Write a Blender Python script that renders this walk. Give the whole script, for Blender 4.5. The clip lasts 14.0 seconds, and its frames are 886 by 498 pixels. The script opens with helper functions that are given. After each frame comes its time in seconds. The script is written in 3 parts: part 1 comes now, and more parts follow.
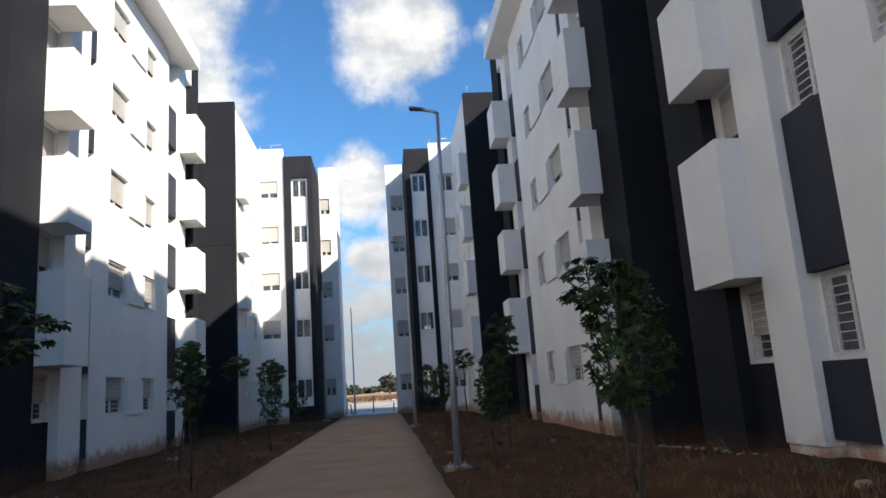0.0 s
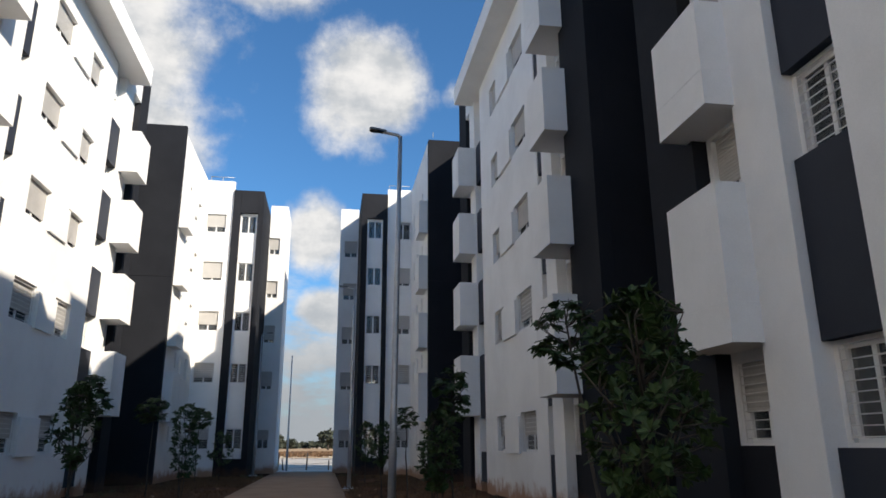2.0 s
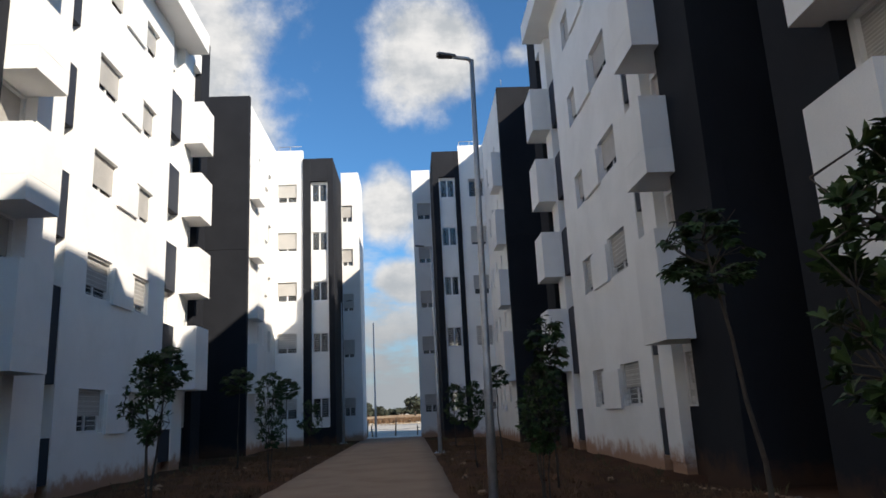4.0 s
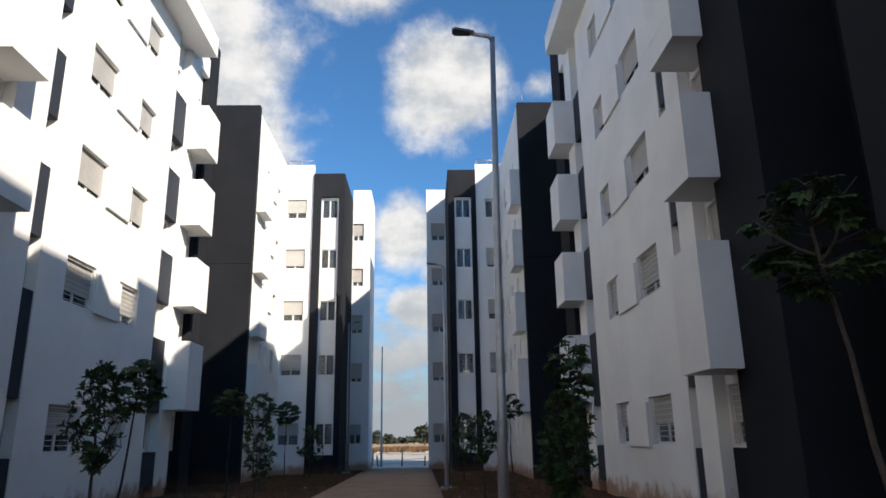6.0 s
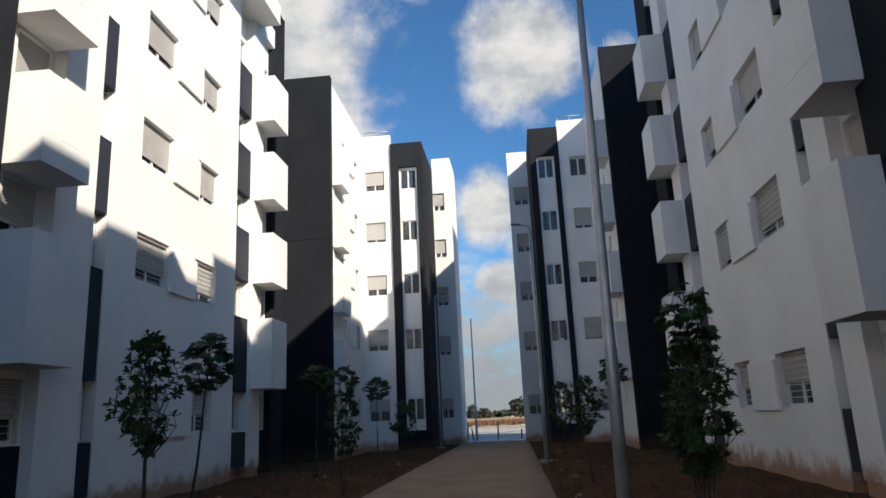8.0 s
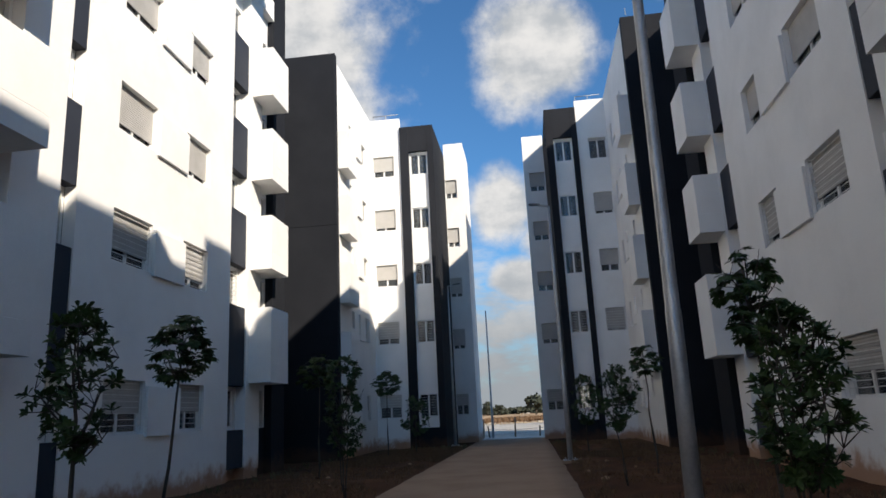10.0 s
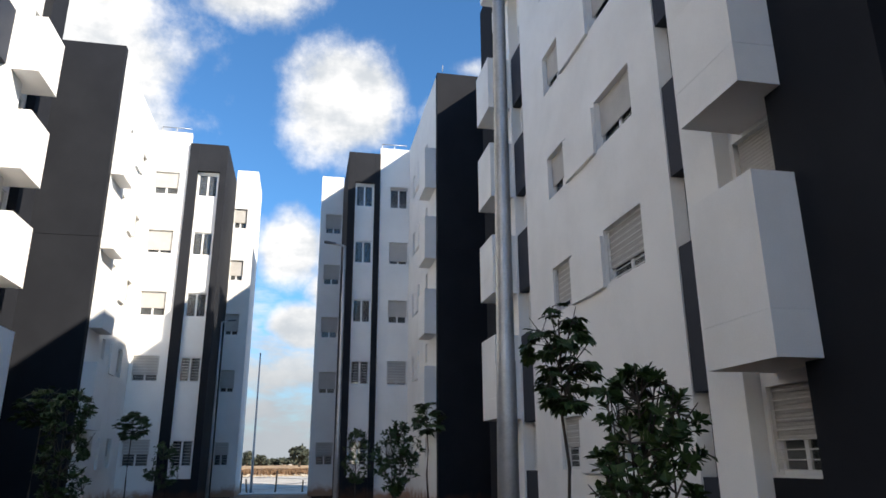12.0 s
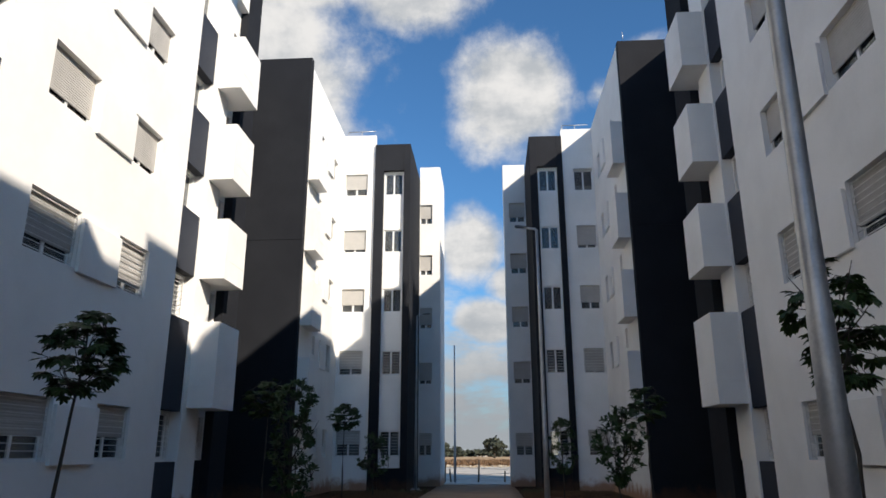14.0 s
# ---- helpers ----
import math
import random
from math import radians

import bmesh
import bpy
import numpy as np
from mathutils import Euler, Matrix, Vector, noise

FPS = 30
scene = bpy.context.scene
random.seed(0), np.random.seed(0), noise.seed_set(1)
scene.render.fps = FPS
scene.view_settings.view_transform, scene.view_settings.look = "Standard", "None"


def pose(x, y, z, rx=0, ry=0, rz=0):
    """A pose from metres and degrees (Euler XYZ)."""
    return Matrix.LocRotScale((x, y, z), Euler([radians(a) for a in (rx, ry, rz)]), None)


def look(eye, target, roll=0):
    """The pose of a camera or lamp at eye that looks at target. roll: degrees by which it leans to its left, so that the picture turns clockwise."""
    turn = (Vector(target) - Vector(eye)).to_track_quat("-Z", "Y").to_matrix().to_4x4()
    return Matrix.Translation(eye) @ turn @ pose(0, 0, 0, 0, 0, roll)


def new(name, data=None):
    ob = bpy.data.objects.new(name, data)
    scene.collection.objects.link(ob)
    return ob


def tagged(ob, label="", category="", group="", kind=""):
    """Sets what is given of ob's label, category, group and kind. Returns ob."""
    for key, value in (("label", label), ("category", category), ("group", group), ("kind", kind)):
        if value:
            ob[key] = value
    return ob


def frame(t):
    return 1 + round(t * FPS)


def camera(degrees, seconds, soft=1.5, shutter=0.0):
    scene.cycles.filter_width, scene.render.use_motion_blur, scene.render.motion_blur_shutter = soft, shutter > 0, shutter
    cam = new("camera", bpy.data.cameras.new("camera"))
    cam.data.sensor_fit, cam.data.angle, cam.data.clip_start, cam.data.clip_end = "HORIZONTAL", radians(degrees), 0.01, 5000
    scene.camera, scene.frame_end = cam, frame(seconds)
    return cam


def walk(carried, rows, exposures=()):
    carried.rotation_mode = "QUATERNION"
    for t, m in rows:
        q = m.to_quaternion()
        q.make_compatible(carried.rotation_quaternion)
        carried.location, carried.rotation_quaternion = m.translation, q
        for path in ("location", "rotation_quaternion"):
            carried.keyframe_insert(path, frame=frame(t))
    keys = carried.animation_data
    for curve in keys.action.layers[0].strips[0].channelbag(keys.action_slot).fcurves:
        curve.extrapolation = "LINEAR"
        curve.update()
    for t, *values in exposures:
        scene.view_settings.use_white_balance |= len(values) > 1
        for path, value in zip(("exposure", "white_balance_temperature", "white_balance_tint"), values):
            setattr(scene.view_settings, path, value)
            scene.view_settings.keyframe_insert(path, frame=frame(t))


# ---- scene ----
cam = camera(64.8, 14.0, soft=1.6)
PATH = [
    (0, (-0.012, 0.036, 1.541), (0.163, 1.992, 1.923), -4.0),
    (0.5, (0.02, 0.482, 1.585), (0.306, 2.433, 1.92), -2.7),
    (1, (0.08, 0.964, 1.552), (0.244, 2.918, 1.943), -3.8),
    (1.5, (0.144, 1.37, 1.573), (0.363, 3.294, 2.074), -0.3),
    (2, (0.161, 1.749, 1.567), (0.466, 3.651, 2.106), -0.3),
    (2.5, (0.21, 2.126, 1.543), (0.44, 4.052, 2.031), -0.9),
    (3, (0.17, 2.492, 1.535), (0.503, 4.411, 1.99), -1.2),
    (3.5, (0.126, 2.836, 1.5), (0.258, 4.784, 1.937), -3.9),
    (6, (0.273, 4.853, 1.54), (0.329, 6.782, 2.067), -0.9),
    (6.5, (0.343, 5.281, 1.534), (0.239, 7.216, 2.027), -1.6),
    (7, (0.323, 5.676, 1.547), (0.297, 7.633, 1.961), -1.0),
    (7.5, (0.306, 6.031, 1.511), (0.15, 7.97, 1.977), -2.3),
    (10, (0.117, 8.164, 1.443), (-0.111, 10.097, 1.904), -2.9),
    (10.5, (0.161, 8.661, 1.415), (-0.042, 10.591, 1.899), -0.8),
    (11, (0.175, 9.153, 1.418), (0.29, 11.087, 1.914), 2.0),
    (11.5, (0.165, 9.413, 1.51), (0.47, 11.334, 1.976), 1.6),
    (12, (-0.01, 9.51, 1.545), (0.364, 11.387, 2.126), -0.3),
    (12.5, (-0.206, 9.6, 1.525), (-0.097, 11.537, 2.012), -0.4),
    (13, (-0.231, 9.84, 1.488), (-0.419, 11.78, 1.937), -1.5),
    (13.5, (-0.297, 10.072, 1.484), (-0.462, 11.996, 2.004), -0.6),
    (14, (-0.382, 10.256, 1.489), (-0.511, 12.171, 2.051), -0.1),
]
STOPS = [(0, 0.91), (0.5, 0.83), (1.5, 0.59), (2.5, 0.65), (3, 0.65), (3.5, 0.57), (6, 0.67), (6.5, 0.57), (7, 0.55), (7.5, 0.47), (10, 0.49), (10.5, 0.43),
         (11, 0.51), (11.5, 0.75), (12, 1.01), (12.5, 0.97), (13, 0.61), (13.5, 0.47), (14, 0.51)]
walk(cam, [(t, look(eye, target, roll)) for t, eye, target, roll in PATH], [(t, stops, 7650, 11) for t, stops in STOPS])

# ---- sky, sun, exposure ----
SUN_DIR = Vector((-0.70, 0.71, -0.570)).normalized()      # the way the light travels
sun_data = bpy.data.lights.new("sun", "SUN")
sun_data.energy, sun_data.angle, sun_data.color = 4.5, radians(0.55), (1.0, 0.975, 0.945)
sun = new("sun", sun_data)
sun.matrix_world = look((20, -20, 40), Vector((20, -20, 40)) + SUN_DIR)

world = bpy.data.worlds.new("sky")
scene.world = world
world.use_nodes = True


class Nodes:
    """Short hand for node trees."""

    def __init__(self, tree):
        self.tree = tree
        tree.nodes.clear()

    def node(self, kind):
        return self.tree.nodes.new(kind)

    def link(self, a, b):
        self.tree.links.new(a, b)

    def put(self, socket, value):
        if isinstance(value, bpy.types.NodeSocket):
            self.link(value, socket)
        else:
            socket.default_value = value

    def maths(self, op, a, b=0.0, c=0.0):
        n = self.node("ShaderNodeMath")
        n.operation = op
        for s, v in zip(n.inputs, (a, b, c)):
            self.put(s, v)
        return n.outputs[0]

    def vmaths(self, op, a, b=(0, 0, 0), out=0):
        n = self.node("ShaderNodeVectorMath")
        n.operation = op
        self.put(n.inputs[0], a)
        if len(n.inputs) > 1:
            self.put(n.inputs[1], b)
        return n.outputs[out]

    def noise(self, where, scale, detail=4.0, rough=0.55):
        n = self.node("ShaderNodeTexNoise")
        self.put(n.inputs["Vector"], where)
        n.inputs["Scale"].default_value, n.inputs["Detail"].default_value = scale, detail
        n.inputs["Roughness"].default_value = rough
        return n.outputs["Fac"]

    def ramp(self, value, lo, hi, a=0.0, b=1.0):
        n = self.node("ShaderNodeMapRange")
        n.interpolation_type = "SMOOTHSTEP"
        for s, v in zip(n.inputs, (value, lo, hi, a, b)):
            self.put(s, v)
        return n.outputs[0]

    def mix(self, fac, a, b):
        n = self.node("ShaderNodeMix")
        n.data_type = "RGBA"
        self.put(n.inputs[0], fac)
        for s, v in ((n.inputs[6], a), (n.inputs[7], b)):
            self.put(s, v if isinstance(v, bpy.types.NodeSocket) else (*v, 1.0))
        return n.outputs[2]


def build_sky():
    n = Nodes(world.node_tree)
    sky = n.node("ShaderNodeTexSky")
    sky.sky_type, sky.sun_disc = "NISHITA", False
    sky.sun_elevation = math.asin(-SUN_DIR.z)
    sky.sun_rotation = math.atan2(-SUN_DIR.x, -SUN_DIR.y)
    sky.air_density, sky.dust_density, sky.ozone_density = 1.0, 0.6, 3.0
    way = n.node("ShaderNodeTexCoord").outputs["Generated"]
    soft = n.noise(way, 7.0, 7.0, 0.6)
    fine = n.noise(way, 16.0, 6.0, 0.6)
    # heaps of cumulus: centre, size, flattening of the height
    cover = None
    for (cx, cy, cz), size, tall, thin in (((0.042, 0.876, 0.482), 0.100, 1.05, 0.0), ((-0.36, 0.81, 0.47), 0.238, 0.8, 0.0),
                                           ((-0.27, 0.89, 0.37), 0.12, 1.0, 0.0), ((-0.02, 0.955, 0.285), 0.068, 1.1, 0.0),
                                           ((0.04, 0.972, 0.235), 0.05, 1.3, 0.0), ((-0.005, 0.983, 0.18), 0.06, 1.6, 0.0),
                                           ((-0.10, 0.80, 0.595), 0.13, 2.3, 0.1), ((-0.24, 0.77, 0.60), 0.10, 2.0, 0.0),
                                           ((0.160, 0.866, 0.473), 0.07, 1.3, 0.62), ((0.21, 0.828, 0.52), 0.08, 2.2, 0.55)):
        d = n.vmaths("SUBTRACT", way, (cx, cy, cz))
        d = n.vmaths("MULTIPLY", d, (1.0, 1.0, tall))
        far = n.vmaths("LENGTH", d, out=1)
        blob = n.maths("SUBTRACT", 1.0 - thin, n.maths("DIVIDE", far, size))
        cover = blob if cover is None else n.maths("MAXIMUM", cover, blob)
    shaped = n.maths("ADD", n.maths("MAXIMUM", cover, -1.2), n.maths("ADD", n.maths("MULTIPLY", n.maths("SUBTRACT", soft, 0.5), 1.1), n.maths("MULTIPLY", n.maths("SUBTRACT", fine, 0.5), 0.7)))
    heap = n.ramp(shaped, -0.08, 0.46)
    # a broken layer that thickens towards the horizon
    height = n.node("ShaderNodeSeparateXYZ")
    n.link(way, height.inputs[0])
    up = height.outputs[2]
    flat = n.vmaths("MULTIPLY", way, (1.0, 1.0, 3.2))
    banks = n.noise(flat, 6.0, 7.0, 0.58)
    low = n.ramp(up, 0.34, 0.10)
    layer = n.ramp(n.maths("ADD", banks, n.maths("MULTIPLY", low, 0.30)), 0.64, 0.84)
    layer = n.maths("MULTIPLY", layer, low)
    cloud = n.maths("MAXIMUM", heap, layer)
    shade = n.ramp(n.maths("ADD", n.maths("MULTIPLY", fine, 0.8), n.maths("MULTIPLY", banks, 0.8)), 0.62, 1.02)
    tint = n.mix(shade, (3.5, 4.1, 5.0), (6.0, 6.5, 7.3))
    tint = n.mix(n.ramp(up, 0.28, 0.0, 0.0, 0.8), tint, (2.6, 3.1, 3.8))
    base = n.node("ShaderNodeMix")
    base.data_type, base.blend_type = "RGBA", "MULTIPLY"
    base.inputs[0].default_value = 1.0
    n.link(sky.outputs[0], base.inputs[6])
    base.inputs[7].default_value = (0.44, 0.96, 1.38, 1.0)
    colour = n.mix(cloud, base.outputs[2], tint)
    colour = n.mix(n.ramp(up, 0.20, 0.0, 0.0, 0.75), colour, (2.3, 2.8, 3.5))
    back = n.node("ShaderNodeBackground")
    n.link(colour, back.inputs[0])
    back.inputs[1].default_value = 0.09
    n.link(back.outputs[0], n.node("ShaderNodeOutputWorld").inputs[0])


build_sky()


# ---- materials ----
def surface(name, colour, rough=0.7, other=None, scale=1.5, grain=40.0, bump=0.15, metal=0.0, vary=0.0, splash=None, spec=0.5):
    """A procedural surface: two scales of noise in the colour, fine relief, and soil splashed up from the ground where asked."""
    mat = bpy.data.materials.new(name)
    mat.use_nodes = True
    n = Nodes(mat.node_tree)
    where = n.node("ShaderNodeNewGeometry").outputs["Position"]
    other = other or tuple(c * 0.82 for c in colour)
    broad = n.noise(where, scale, 5.0, 0.6)
    fine = n.noise(where, grain, 3.0, 0.6)
    col = n.mix(n.ramp(n.maths("ADD", n.maths("MULTIPLY", broad, 0.7), n.maths("MULTIPLY", fine, 0.3)), 0.38, 0.66), colour, other)
    if vary:
        chance = n.node("ShaderNodeObjectInfo").outputs["Random"]
        col = n.mix(n.maths("MULTIPLY", chance, vary), col, other)
    if splash:
        streaks = n.noise(n.vmaths("MULTIPLY", where, (2.2, 2.2, 0.12)), 1.6, 4.0, 0.6)
        col = n.mix(n.ramp(streaks, 0.58, 0.85, 0.0, 0.10), col, other)
        z = n.node("ShaderNodeSeparateXYZ")
        n.link(where, z.inputs[0])
        reach = n.maths("SUBTRACT", n.maths("MULTIPLY", n.noise(where, 2.5, 5.0, 0.65), 0.95), z.outputs[2])
        col = n.mix(n.ramp(reach, -0.12, 0.35, 0.0, 0.88), col, splash)
    p = n.node("ShaderNodeBsdfPrincipled")
    n.link(col, p.inputs["Base Color"])
    n.link(n.maths("ADD", rough - 0.06, n.maths("MULTIPLY", fine, 0.12)), p.inputs["Roughness"])
    p.inputs["Metallic"].default_value = metal
    p.inputs["Specular IOR Level"].default_value = spec
    if bump:
        b = n.node("ShaderNodeBump")
        b.inputs["Strength"].default_value, b.inputs["Distance"].default_value = bump, 0.02
        n.link(fine, b.inputs["Height"])
        n.link(b.outputs[0], p.inputs["Normal"])
    n.link(p.outputs[0], n.node("ShaderNodeOutputMaterial").inputs[0])
    return mat


SOIL = (0.36, 0.17, 0.08)
WHITE = surface("white_plaster", (0.84, 0.83, 0.81), 0.85, (0.76, 0.75, 0.73), 0.6, 55.0, 0.12, splash=SOIL, spec=0.2)
DARK = surface("charcoal_paint", (0.0155, 0.017, 0.0215), 0.88, (0.021, 0.023, 0.028), 0.5, 55.0, 0.15, splash=(0.08, 0.045, 0.03), spec=0.15)
SLATE = surface("slate_blue_paint", (0.024, 0.029, 0.042), 0.75, (0.032, 0.038, 0.052), 0.6, 50.0, 0.12, spec=0.3)
SHUTTER = surface("shutter_slats", (0.50, 0.48, 0.455), 0.6, (0.42, 0.405, 0.38), 2.0, 30.0, 0.03, vary=0.5)
ALU = surface("white_aluminium", (0.78, 0.78, 0.77), 0.4, (0.70, 0.70, 0.69), 3.0, 30.0, 0.0)
IRON = surface("painted_iron", (0.72, 0.72, 0.70), 0.5, (0.55, 0.53, 0.50), 6.0, 60.0, 0.05)
ZINC = surface("galvanised_steel", (0.46, 0.47, 0.48), 0.45, (0.36, 0.37, 0.38), 5.0, 45.0, 0.06, metal=0.6)
LAMPGREY = surface("lamp_grey", (0.10, 0.11, 0.12), 0.5, None, 5.0, 40.0, 0.0)
ROOF = surface("roof_screed", (0.45, 0.44, 0.42), 0.9, None, 0.8, 30.0, 0.1)
# near-black colour stands in for the shade inside the rooms
ROOM_SHADE = surface("room_shade", (0.06, 0.058, 0.055), 0.9)
EARTH = surface("red_earth", (0.068, 0.029, 0.014), 0.95, (0.115, 0.05, 0.024), 0.8, 22.0, 0.9, spec=0.1)
CONCRETE = surface("dusty_concrete", (0.36, 0.235, 0.155), 0.9, (0.29, 0.18, 0.115), 0.8, 30.0, 0.12, spec=0.2)
PALE = surface("pale_concrete", (0.55, 0.53, 0.49), 0.9, (0.42, 0.38, 0.33), 0.5, 20.0, 0.2)
ASPHALT = surface("worn_asphalt", (0.50, 0.46, 0.40), 0.9, (0.30, 0.27, 0.23), 0.5, 20.0, 0.3)
SPOIL = surface("dusty_spoil", (0.40, 0.34, 0.26), 0.95, (0.26, 0.20, 0.14), 0.6, 8.0, 0.3)
FIELD = surface("dry_field", (0.40, 0.27, 0.14), 0.95, (0.30, 0.17, 0.09), 0.12, 3.0, 0.5)
STRAW = surface("dry_grass", (0.17, 0.095, 0.048), 0.9, (0.11, 0.06, 0.03), 3.0, 20.0, 0.0)
WEED = surface("green_weed", (0.075, 0.07, 0.03), 0.8, (0.11, 0.085, 0.04), 3.0, 20.0, 0.0)
BARK = surface("young_bark", (0.075, 0.058, 0.045), 0.9, (0.045, 0.036, 0.029), 6.0, 40.0, 0.4)
LEAF = surface("leaf_green", (0.028, 0.056, 0.015), 0.5, (0.05, 0.082, 0.024), 4.0, 25.0, 0.05, spec=0.25)
FARLEAF = surface("far_foliage", (0.028, 0.036, 0.024), 0.9, (0.045, 0.05, 0.032), 0.4, 4.0, 0.2)
WOOD = surface("weathered_wood", (0.22, 0.17, 0.12), 0.9, (0.14, 0.11, 0.08), 5.0, 40.0, 0.2)
RED = surface("red_plastic", (0.55, 0.03, 0.02), 0.5, None, 5.0, 30.0, 0.0)


def glass():
    mat = bpy.data.materials.new("window_glass")
    mat.use_nodes = True
    n = Nodes(mat.node_tree)
    p = n.node("ShaderNodeBsdfPrincipled")
    p.inputs["Base Color"].default_value = (0.35, 0.38, 0.40, 1)
    p.inputs["Roughness"].default_value = 0.04
    p.inputs["Transmission Weight"].default_value = 0.85
    p.inputs["IOR"].default_value = 1.45
    n.link(p.outputs[0], n.node("ShaderNodeOutputMaterial").inputs[0])
    return mat


GLASS = glass()


# ---- shapes ----
def mesh_of(bm, name, material):
    me = bpy.data.meshes.new(name)
    bm.to_mesh(me)
    bm.free()
    me.materials.append(material)
    return me


def part(name, bm, material, parent=None, label=""):
    ob = new(name, mesh_of(bm, name, material))
    if parent:
        ob.parent = parent
    return tagged(ob, label)


class Face:
    """A flat side of a building: a runs along it, d stands out from it, z is up."""

    def __init__(self, origin, along, out):
        self.o, self.a, self.d = Vector(origin), Vector(along), Vector(out)

    def at(self, a, d, z):
        return self.o + self.a * a + self.d * d + Vector((0, 0, z))


def add_box(bm, f, a0, a1, d0, d1, z0, z1, bevel=0.0):
    vs = [bm.verts.new(f.at(a, d, z)) for z in (z0, z1) for d in (d0, d1) for a in (a0, a1)]
    faces = [bm.faces.new([vs[i] for i in q]) for q in
             ((0, 2, 3, 1), (4, 5, 7, 6), (0, 1, 5, 4), (2, 6, 7, 3), (0, 4, 6, 2), (1, 3, 7, 5))]
    bmesh.ops.recalc_face_normals(bm, faces=faces)
    if bevel:
        edges = list({e for q in faces for e in q.edges})
        bmesh.ops.bevel(bm, geom=edges, offset=bevel, segments=2, profile=0.5, affect="EDGES")


def box(name, f, a0, a1, d0, d1, z0, z1, material, parent=None, bevel=0.0, label=""):
    bm = bmesh.new()
    add_box(bm, f, a0, a1, d0, d1, z0, z1, bevel)
    return part(name, bm, material, parent, label)


def wall_mesh(f, a0, a1, z0, z1, d, thick, holes):
    """A wall with openings cut through it, front at d, back at d - thick."""
    bm = bmesh.new()
    cut_a = sorted({a0, a1, *(h[0] for h in holes), *(h[1] for h in holes)})
    cut_z = sorted({z0, z1, *(h[2] for h in holes), *(h[3] for h in holes)})
    solid = {}
    for i in range(len(cut_a) - 1):
        for j in range(len(cut_z) - 1):
            ma, mz = (cut_a[i] + cut_a[i + 1]) / 2, (cut_z[j] + cut_z[j + 1]) / 2
            solid[i, j] = not any(h[0] < ma < h[1] and h[2] < mz < h[3] for h in holes)
    seen = {}

    def v(i, j, k):
        if (i, j, k) not in seen:
            seen[i, j, k] = bm.verts.new(f.at(cut_a[i], d - thick * k, cut_z[j]))
        return seen[i, j, k]

    for (i, j), full in solid.items():
        if not full:
            continue
        for k in (0, 1):
            bm.faces.new((v(i, j, k), v(i + 1, j, k), v(i + 1, j + 1, k), v(i, j + 1, k)))
        for di, dj, p, q in ((-1, 0, (i, j), (i, j + 1)), (1, 0, (i + 1, j), (i + 1, j + 1)),
                             (0, -1, (i, j), (i + 1, j)), (0, 1, (i, j + 1), (i + 1, j + 1))):
            if not solid.get((i + di, j + dj), False):
                bm.faces.new((v(*p, 0), v(*q, 0), v(*q, 1), v(*p, 1)))
    bmesh.ops.recalc_face_normals(bm, faces=bm.faces[:])
    return bm


def add_tube(bm, points, radii, sides=8):
    """A tube along points, with a radius at each."""
    rings = []
    for i, p in enumerate(points):
        p = Vector(p)
        step = Vector(points[min(i + 1, len(points) - 1)]) - Vector(points[max(i - 1, 0)])
        turn = step.to_track_quat("Z", "Y")
        rings.append([bm.verts.new(p + turn @ Vector((radii[i] * math.cos(s * math.tau / sides), radii[i] * math.sin(s * math.tau / sides), 0)))
                      for s in range(sides)])
    for a, b in zip(rings, rings[1:]):
        for s in range(sides):
            face = bm.faces.new((a[s], a[(s + 1) % sides], b[(s + 1) % sides], b[s]))
            face.smooth = True
    bm.faces.new(rings[0][::-1])
    bm.faces.new(rings[-1])


# ---- storeys ----
SILLS = [1.36, 4.72, 7.47, 10.22, 12.97]
HIGH = 1.06
TOPS = [s + HIGH for s in SILLS]


